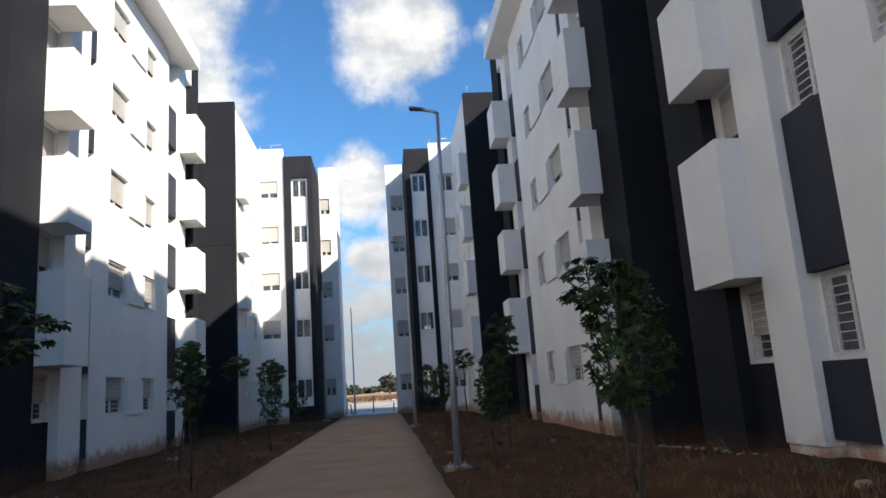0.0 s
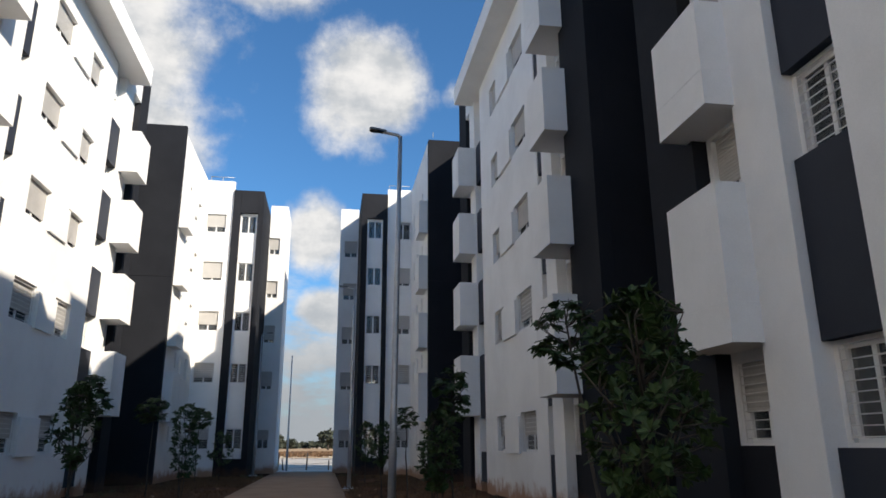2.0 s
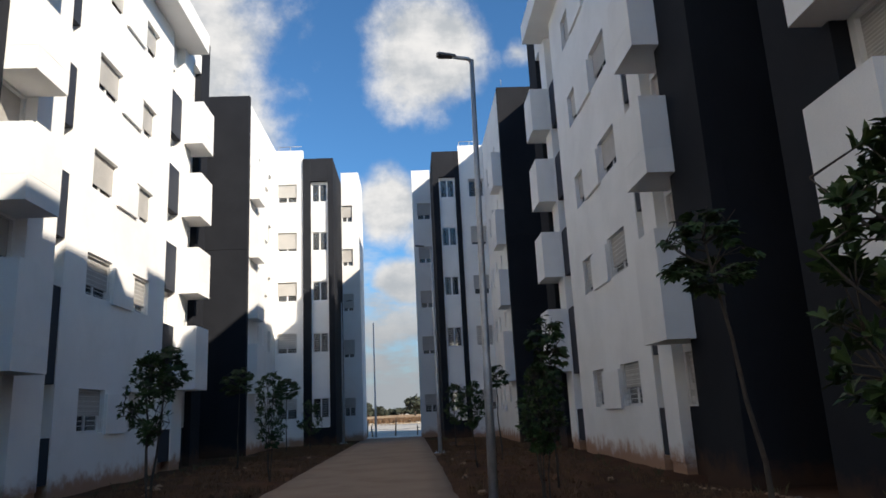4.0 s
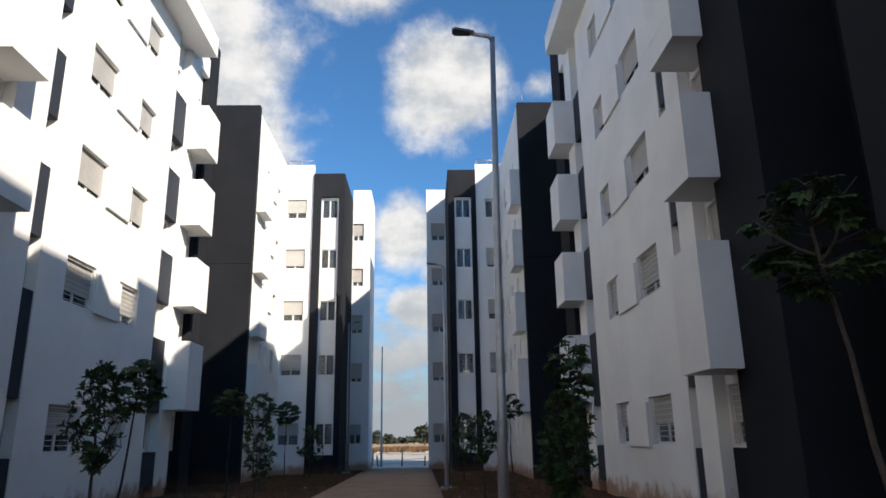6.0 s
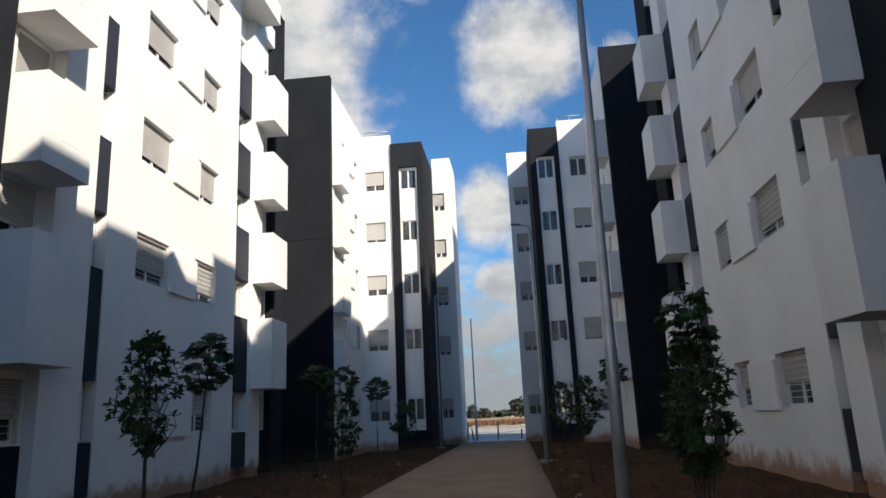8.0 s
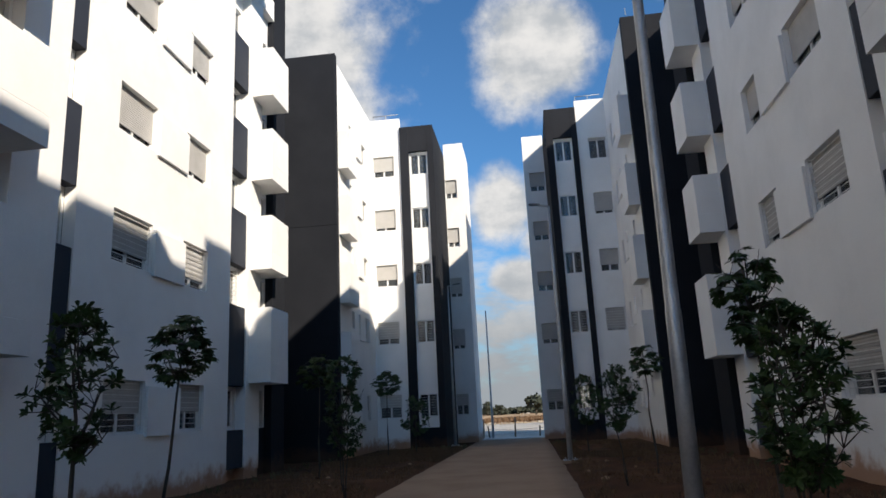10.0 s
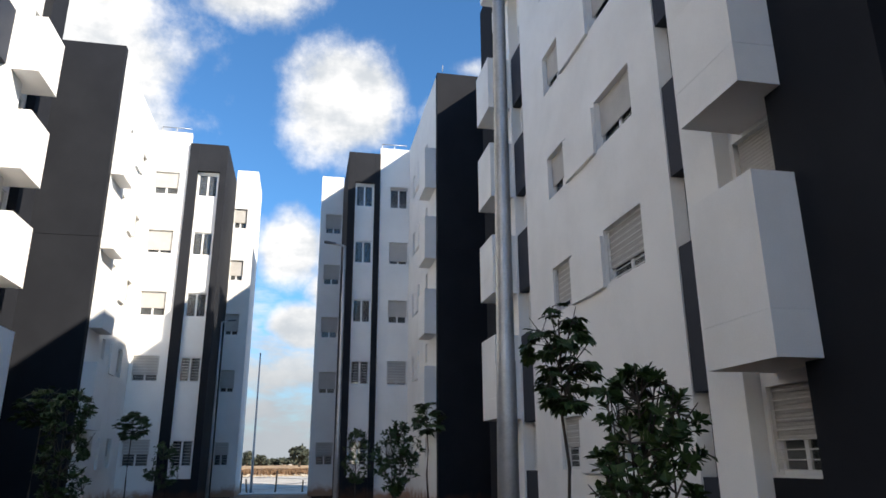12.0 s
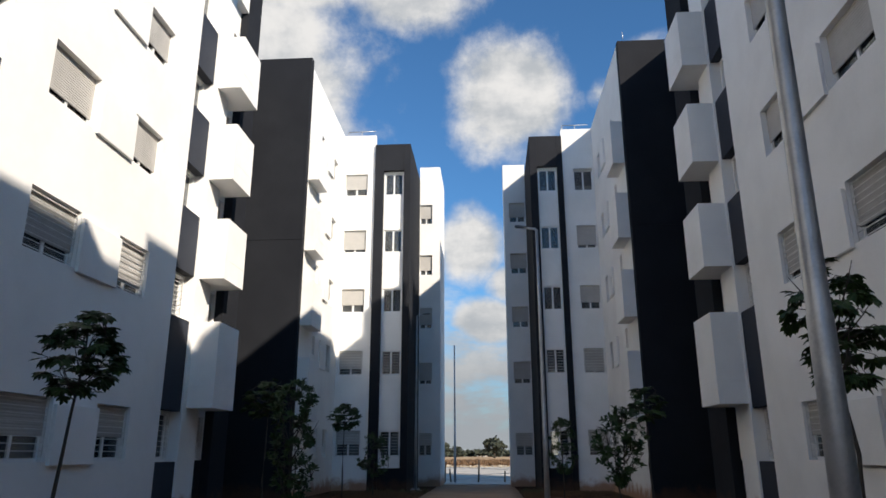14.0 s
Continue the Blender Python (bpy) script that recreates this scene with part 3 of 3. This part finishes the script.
# ---- lamps ----
def street_lamp(x, y, height, arm, thick, label):
    top = tagged(new("street_lamp"), label, "street lamp", "street lamps along the path")
    top.location = (x, y, 0)
    bm = bmesh.new()
    add_tube(bm, ((0, 0, 0.0), (0, 0, height * 0.3), (0, 0, height * 0.302), (0, 0, height * 0.6), (0, 0, height)), (thick, thick * 0.86, thick * 0.80, thick * 0.66, thick * 0.5), 16)
    part("pole", bm, ZINC, top, "galvanised steel pole")
    bm = bmesh.new()
    add_box(bm, WORLD, -0.2, 0.2, -0.2, 0.2, 0.01, 0.035, 0.005)
    for sx in (-0.14, 0.14):
        for sy in (-0.14, 0.14):
            add_tube(bm, ((sx, sy, 0.03), (sx, sy, 0.09)), (0.015, 0.012), 6)
    part("base_plate", bm, ZINC, top)
    bm = bmesh.new()
    add_box(bm, WORLD, -0.26, 0.26, -0.26, 0.26, -0.15, 0.012, 0.01)
    part("footing", bm, CONCRETE, top, "rough concrete footing")
    if arm:
        s = 1 if arm > 0 else -1
        bm = bmesh.new()
        add_tube(bm, ((0, 0, height - 0.05), (0.05 * s, 0, height + 0.02), (0.32 * s, 0, height + 0.06)), (thick * 0.5, thick * 0.45, thick * 0.42), 10)
        part("arm", bm, ZINC, top)
        bm = bmesh.new()
        outline = ((0.26, 0.035), (0.34, 0.06), (0.55, 0.09), (abs(arm) - 0.06, 0.085), (abs(arm), 0.045))
        rings = []
        for a, w in outline:
            z = height + 0.06 + (a - 0.26) * 0.10
            rings.append([bm.verts.new((s * a, w * c, z + h)) for c, h in ((-1, -0.012), (1, -0.012), (0.8, 0.035), (-0.8, 0.035))])
        for p, q in zip(rings, rings[1:]):
            for k in range(4):
                bm.faces.new((p[k], p[(k + 1) % 4], q[(k + 1) % 4], q[k]))
        bm.faces.new(rings[0]), bm.faces.new(rings[-1])
        bmesh.ops.recalc_face_normals(bm, faces=bm.faces[:])
        part("lamp_head", bm, LAMPGREY, top, "flat dark grey lamp head")
    return top


street_lamp(1.21, 13.75, 7.13, -0.58, 0.072, "tall galvanised street lamp with flat head by the path").rotation_euler.y = 0.011
street_lamp(0.98, 29.0, 7.50, -0.6, 0.075, "tall galvanised street lamp standing before the charcoal bay")
street_lamp(-3.68, 41.5, 7.50, 0.6, 0.07, "tall galvanised street lamp before the white end wall")
street_lamp(-2.35, 48.6, 7.2, 0, 0.07, "bare galvanised pole beside the road")


# ---- trees ----
def leaf_shape(bm, at, turn, long, wide):
    """One spoon-shaped leaf, folded a little along its rib."""
    pts = ((0, 0, 0), (wide * 0.3, long * 0.32, 0.05 * long), (wide * 0.5, long * 0.7, 0.04 * long), (0, long, -0.08 * long), (-wide * 0.5, long * 0.7, 0.04 * long), (-wide * 0.3, long * 0.32, 0.05 * long), (0, long * 0.55, -0.02 * long))
    vs = [bm.verts.new(at + turn @ Vector(p)) for p in pts]
    for a, b in ((0, 1), (1, 2), (2, 3), (3, 4), (4, 5), (5, 0)):
        bm.faces.new((vs[a], vs[b], vs[6]))


def palm_leaf(bm, at, turn, long):
    """One lobed leaf: five fingers from the end of its stalk."""
    for angle, share in ((-1.25, 0.6), (-0.6, 0.85), (0.0, 1.0), (0.6, 0.85), (1.25, 0.6)):
        leaf_shape(bm, at, turn @ Euler((0.0, 0.0, angle)).to_matrix(), long * share, long * 0.36)


def leaf_turn(way, above):
    """A frame for a leaf that points along way with its upper face towards above."""
    side = way.cross(above).normalized()
    return Matrix((side, way, side.cross(way))).transposed()


def tree(x, y, top, crown_low, radius, label, seed, lean=(0.0, 0.0), sprays=60, leaf=0.15, droop=0.3, stems=1, flare=0.0, lobed=False):
    r = random.Random(seed)
    root = tagged(new("tree"), label, "tree", "young trees beside the path")
    root.location = (x, y, lift(x, y))
    wood, leaves = bmesh.new(), bmesh.new()
    mid = (crown_low + top) / 2
    half = (top - crown_low) / 2
    for s in range(stems):
        ang = r.random() * math.tau
        spread = radius * 0.45 if stems > 1 else 0.04
        tip = Vector((lean[0] + math.cos(ang) * spread, lean[1] + math.sin(ang) * spread, top - 0.25 * half))
        pts = [Vector((0, 0, -0.1)).lerp(tip, k / 6) + Vector((r.uniform(-1, 1), r.uniform(-1, 1), 0)) * 0.03 * (k > 0) for k in range(7)]
        thick = 0.030 if stems == 1 else 0.013
        add_tube(wood, pts, [thick * (1 - 0.12 * k) for k in range(7)], 7)
    # limbs that rise from the stem through the crown
    nodes = []
    for k in range(6 + sprays // 14):
        ang = k * 2.4 + r.uniform(-0.4, 0.4)
        z0 = r.uniform(max(0.25, crown_low - 0.1 * half), crown_low + half * 1.3)
        run, rise = radius * r.uniform(0.45, 0.8), half * r.uniform(0.35, 0.8)
        start = Vector((lean[0] * z0 / top, lean[1] * z0 / top, z0))
        line = [start + Vector((math.cos(ang) * run * u, math.sin(ang) * run * u, rise * u ** 1.4)) for u in (0, 0.35, 0.7, 1.0)]
        add_tube(wood, line, (0.010, 0.008, 0.006, 0.003), 5)
        nodes += [line[1].lerp(line[2], 0.5), line[2], line[3]]
    nodes += [Vector((lean[0] * u, lean[1] * u, top * u)) for u in (0.8, 0.9)]
    for k in range(sprays):
        # an uneven crown: the reach changes with the bearing and the height
        ang, h = r.random() * math.tau, r.uniform(-1, 1)
        reach = radius * math.sqrt(max(0.08, 1 - abs(h) ** 2.2)) * (0.75 + 0.55 * noise.noise(Vector((math.cos(ang) * 1.3 + seed, math.sin(ang) * 1.3, h * 1.6))))
        reach *= r.uniform(0.35, 1.0) ** 0.5 * (1 - flare * h)
        z = mid + half * h
        share = min(1.0, max(0.15, z / top))
        tip = Vector((lean[0] * share + math.cos(ang) * reach, lean[1] * share + math.sin(ang) * reach, z))
        stem = min(nodes, key=lambda p: (p - tip).length + (0.3 if p.z > tip.z else 0))
        if (tip - stem).length > 0.42 * radius + 0.08:
            tip = stem + (tip - stem).normalized() * (0.42 * radius + 0.08)
        ang = math.atan2(tip.y - stem.y, tip.x - stem.x)
        add_tube(wood, (stem, tip), (0.005, 0.003), 4)
        axis = ((tip - stem).normalized() + Vector((0, 0, 0.5))).normalized()
        square = axis.orthogonal().normalized()
        if lobed:
            # leaves on long stalks that hang outwards in a fan
            for q in range(r.randint(3, 5)):
                out = ang + r.uniform(-1.6, 1.6)
                way = Vector((math.cos(out), math.sin(out), r.uniform(0.25, -0.3) - droop * r.random())).normalized()
                at = tip + way * leaf * 0.35
                add_tube(wood, (tip, at), (0.003, 0.002), 3)
                palm_leaf(leaves, at, leaf_turn(way, Vector((r.uniform(-0.3, 0.3), r.uniform(-0.3, 0.3), 1.0))), leaf * r.uniform(0.65, 1.0))
        else:
            # a rosette of leaves round the end of the twig
            for q in range(r.randint(9, 13)):
                around = q * 2.4 + r.uniform(-0.3, 0.3)
                open_by = r.uniform(0.45, 1.5)
                side = Matrix.Rotation(around, 3, axis) @ square
                way = (axis * math.cos(open_by) + side * math.sin(open_by) - Vector((0, 0, droop * 0.4 * r.random()))).normalized()
                size = leaf * r.uniform(0.6, 1.0)
                leaf_shape(leaves, stem.lerp(tip, r.uniform(0.72, 1.0)), leaf_turn(way, axis + Vector((0, 0, 0.2))), size, size * 0.46)
    part("trunk", wood, BARK, root)
    tagged(part("crown", leaves, LEAF, root, "dark green leaves on thin branches"), kind="")
    return root


BUSHY = "young bushy tree with rosettes of glossy dark green leaves"
THIN = "thin young tree with drooping fans of lobed leaves"
tree(1.81, 5.38, 2.40, 1.28, 0.42, "young leafy tree in the earth strip beside the path", 1, lean=(0.05, 0.02), sprays=210, leaf=0.085, stems=1, flare=0.15)
tree(3.02, 8.9, 3.0, 2.3, 0.42, THIN, 2, lean=(-0.42, 0.0), sprays=60, leaf=0.13, droop=0.8, lobed=True)
tree(2.75, 16.75, 3.2, 2.0, 0.44, THIN, 3, lean=(0.0, 0.0), sprays=80, leaf=0.16, droop=1.2, lobed=True)
tree(1.91, 13.35, 2.06, 0.85, 0.42, "young bushy tree with many stems near the lamp", 4, sprays=230, leaf=0.09, stems=5)
tree(-3.74, 13.8, 2.52, 1.25, 0.42, BUSHY, 5, sprays=130, leaf=0.10, stems=1)
tree(-5.05, 17.65, 3.02, 2.12, 0.44, "slim young tree with a round crown of lobed leaves", 6, lean=(0.25, 0.0), sprays=95, leaf=0.15, droop=0.9, lobed=True)
tree(-3.52, 21.5, 2.62, 0.8, 0.52, BUSHY, 7, sprays=170, leaf=0.11, stems=3)
tree(-5.57, 35.3, 3.2, 2.35, 0.60, THIN, 8, sprays=60, leaf=0.21, droop=0.7, lobed=True)
tree(-5.48, 26.2, 3.1, 2.3, 0.55, "thin young tree standing before the charcoal wall", 14, sprays=50, leaf=0.18, droop=0.8, lobed=True)
tree(2.60, 24.2, 2.74, 2.15, 0.42, THIN, 9, sprays=34, leaf=0.17, droop=0.9, lobed=True)
tree(1.70, 22.0, 2.18, 1.0, 0.50, BUSHY, 10, sprays=120, leaf=0.11, stems=2)
tree(1.75, 32.5, 2.5, 0.9, 0.6, BUSHY, 11, sprays=100, leaf=0.13)
tree(-4.75, 37.0, 2.2, 0.7, 0.75, BUSHY, 12, sprays=90, leaf=0.14)
tree(-4.85, 9.0, 3.2, 2.2, 0.75, "young tree with hanging leafy branches by the wall", 13, lean=(0.0, 0.0), sprays=90, leaf=0.17, droop=0.8, lobed=True)


# ---- low growth ----
def tufts(name, count, areas, high, material, label, seed, wide=0.012):
    r = random.Random(seed)
    verts, faces = [], []
    for k in range(count):
        x0, x1, y0, y1 = r.choice(areas)
        x, y = r.uniform(x0, x1), r.uniform(y0, y1)
        if noise.noise(Vector((x * 0.7, y * 0.7, seed))) < -0.15:
            continue
        for b in range(5):
            a, h = r.random() * math.tau, high * r.uniform(0.4, 1.2)
            sx, sy = math.cos(a), math.sin(a)
            n0 = len(verts)
            ox, oy = r.uniform(-0.06, 0.06), r.uniform(-0.06, 0.06)
            verts += [(x + ox - sy * wide, y + oy + sx * wide, lift(x, y) - 0.06), (x + ox + sy * wide, y + oy - sx * wide, lift(x, y) - 0.06),
                      (x + ox + sx * h * 0.3 + sy * wide * 0.7, y + oy + sy * h * 0.3 - sx * wide * 0.7, lift(x, y) + h * 0.6), (x + ox + sx * h * 0.7, y + oy + sy * h * 0.7, lift(x, y) + h)]
            faces += [(n0, n0 + 1, n0 + 2), (n0, n0 + 2, n0 + 3)]
    me = bpy.data.meshes.new(name)
    me.from_pydata(verts, [], faces)
    me.materials.append(material)
    return tagged(new(name, me), label, "grass", "", "stuff")


BEDS = [(-7.2, -3.1, 2, 34), (0.95, 4.9, 2, 33), (-6.8, -3.1, 30, 40), (0.8, 4.3, 30, 40)]
tufts("dry_grass", 9500, BEDS, 0.085, STRAW, "dry brown grass in the earth strips", 21, 0.006)
tufts("weeds", 260, [(-7.4, -6.9, 4, 33), (4.6, 5.1, 4, 33), (-5.5, -3.0, 38.6, 40), (0.7, 3, 38.6, 40)], 0.16, WEED, "green weeds at the foot of the walls", 22, 0.004)
tufts("field_scrub", 2600, [(-8, 6, 98, 140)], 0.5, STRAW, "dry scrub in the field", 23, 0.06)


tufts("dry_stalks", 26, [(-9, 7, 98, 112)], 0.75, BARK, "dark dry stalks standing in the field", 24, 0.03)


def rubble_band():
    """Pale spoil heaped along the far side of the road."""
    r = random.Random(31)
    bm = bmesh.new()
    for k in range(300):
        at, size = Vector((r.uniform(-14, 12), r.uniform(86, 100), 0.03)), r.uniform(0.06, 0.24)
        vs = [bm.verts.new(at + Vector((math.cos(q) * size * r.uniform(0.7, 1.2), math.sin(q) * size, 0.0))) for q in (0.2, 1.5, 2.7, 4.0, 5.2)]
        tip = bm.verts.new(at + Vector((r.uniform(-0.3, 0.3) * size, 0, size * r.uniform(0.5, 1.1))))
        for a, b in zip(vs, vs[1:] + vs[:1]):
            bm.faces.new((a, b, tip))
    return tagged(part("rubble", bm, SPOIL), "pale broken rubble along the far roadside", "rubble", "", "stuff")


rubble_band()


def rubble(name, x, y, size, material, label, seed):
    bm = bmesh.new()
    bmesh.ops.create_icosphere(bm, subdivisions=2, radius=size)
    for v in bm.verts:
        v.co *= 1 + 0.5 * noise.noise(v.co / size * 1.3 + Vector((seed, 0, 0)))
        v.co.z *= 0.55
    ob = part(name, bm, material)
    ob.location = (x, y, lift(x, y) + size * 0.2)
    return tagged(ob, label, "stone", "loose stones on the earth")


r_stone = random.Random(9)
for k in range(46):
    left_bed = r_stone.random() < 0.5
    rubble("stone", r_stone.uniform(-6.5, -3.1) if left_bed else r_stone.uniform(0.95, 4.8), r_stone.uniform(6, 36), r_stone.uniform(0.03, 0.09),
           CONCRETE if k % 3 else EARTH, "small pale stone lying on the earth", k)
for k in range(40):
    rubble("stone", 4.8 + 0.22 * r_stone.random(), 9.3 + k * 0.17 + r_stone.uniform(-0.06, 0.06), r_stone.uniform(0.02, 0.05), CONCRETE, "pale broken stone lined up at the wall foot", 60 + k)
rubble("litter", 2.05, 13.0, 0.05, RED, "small red scrap lying on the earth", 90)


# ---- beyond the road ----
def fence():
    top = tagged(new("fence"), "low wire fence with leaning wooden posts", "fence")
    xs = [-5.0, -2.95, -2.6, -1.15, 0.25, 1.6, 3.2]
    for k, x in enumerate(xs):
        bm = bmesh.new()
        lean = 0.08 * math.sin(k * 2.3)
        tall = (0.8, 1.05, 0.7, 1.1, 0.6, 0.95, 0.8)[k]
        add_tube(bm, ((x, 49.4, -0.05), (x + lean * 0.6, 49.4, tall * 0.5), (x + lean, 49.4, tall)), (0.05, 0.045, 0.04), 7)
        part("post", bm, WOOD, top)
    for z in (0.22, 0.45, 0.72):
        bm = bmesh.new()
        add_tube(bm, [(x, 49.4, z + 0.06 * math.sin(x * 3 + z * 5)) for x in xs], [0.012] * len(xs), 5)
        part("wire", bm, ZINC, top, "sagging fence wire")


fence()


def far_tree(x, y, high, wide, seed):
    r = random.Random(seed)
    root = tagged(new("tree"), "dark round tree far off beyond the dry field", "tree", "far trees on the horizon")
    root.location = (x, y, 0)
    wood, leaves = bmesh.new(), bmesh.new()
    add_tube(wood, ((0, 0, 0), (0.1, 0, high * 0.4), (0, 0, high * 0.7)), (wide * 0.05, wide * 0.04, wide * 0.02), 7)
    for k in range(420):
        d = Vector((r.gauss(0, 1), r.gauss(0, 1), r.gauss(0, 1))).normalized()
        bulge = 0.8 + 0.45 * noise.noise(d * 1.7 + Vector((seed, 0, 0)))
        at = Vector((d.x * wide * 0.5, d.y * wide * 0.5, d.z * high * 0.36)) * bulge * r.uniform(0.5, 1) ** 0.4 + Vector((0, 0, high * 0.62))
        size = wide * r.uniform(0.05, 0.11)
        turn = Euler((r.random() * 6, r.random() * 6, r.random() * 6)).to_matrix()
        leaf_shape(leaves, at, turn, size * 1.6, size * 1.4)
    part("trunk", wood, BARK, root)
    part("crown", leaves, FARLEAF, root)


far_tree(0.2, 230, 6.2, 7.2, 1)
far_tree(-14.5, 300, 4.4, 5, 2)
far_tree(-19.5, 300, 6, 5, 3)
for k in range(22):
    far_tree(-62 + k * 5.2, 318 + (k * 37) % 22, 1.9 + (k * 13) % 3 * 0.5, 9.0, 20 + k)
for k, (x, w) in enumerate(((-16, 9), (-6, 12), (-28, 10))):
    h = tagged(new("farm_house"), "low pale house far off across the field", "house", "far houses")
    box("wall", WORLD, x, x + w, 345, 352, 0, 2.6, PALE, h)
    box("roof", WORLD, x - 0.3, x + w + 0.3, 344.7, 352.3, 2.6, 2.85, ROOF, h)
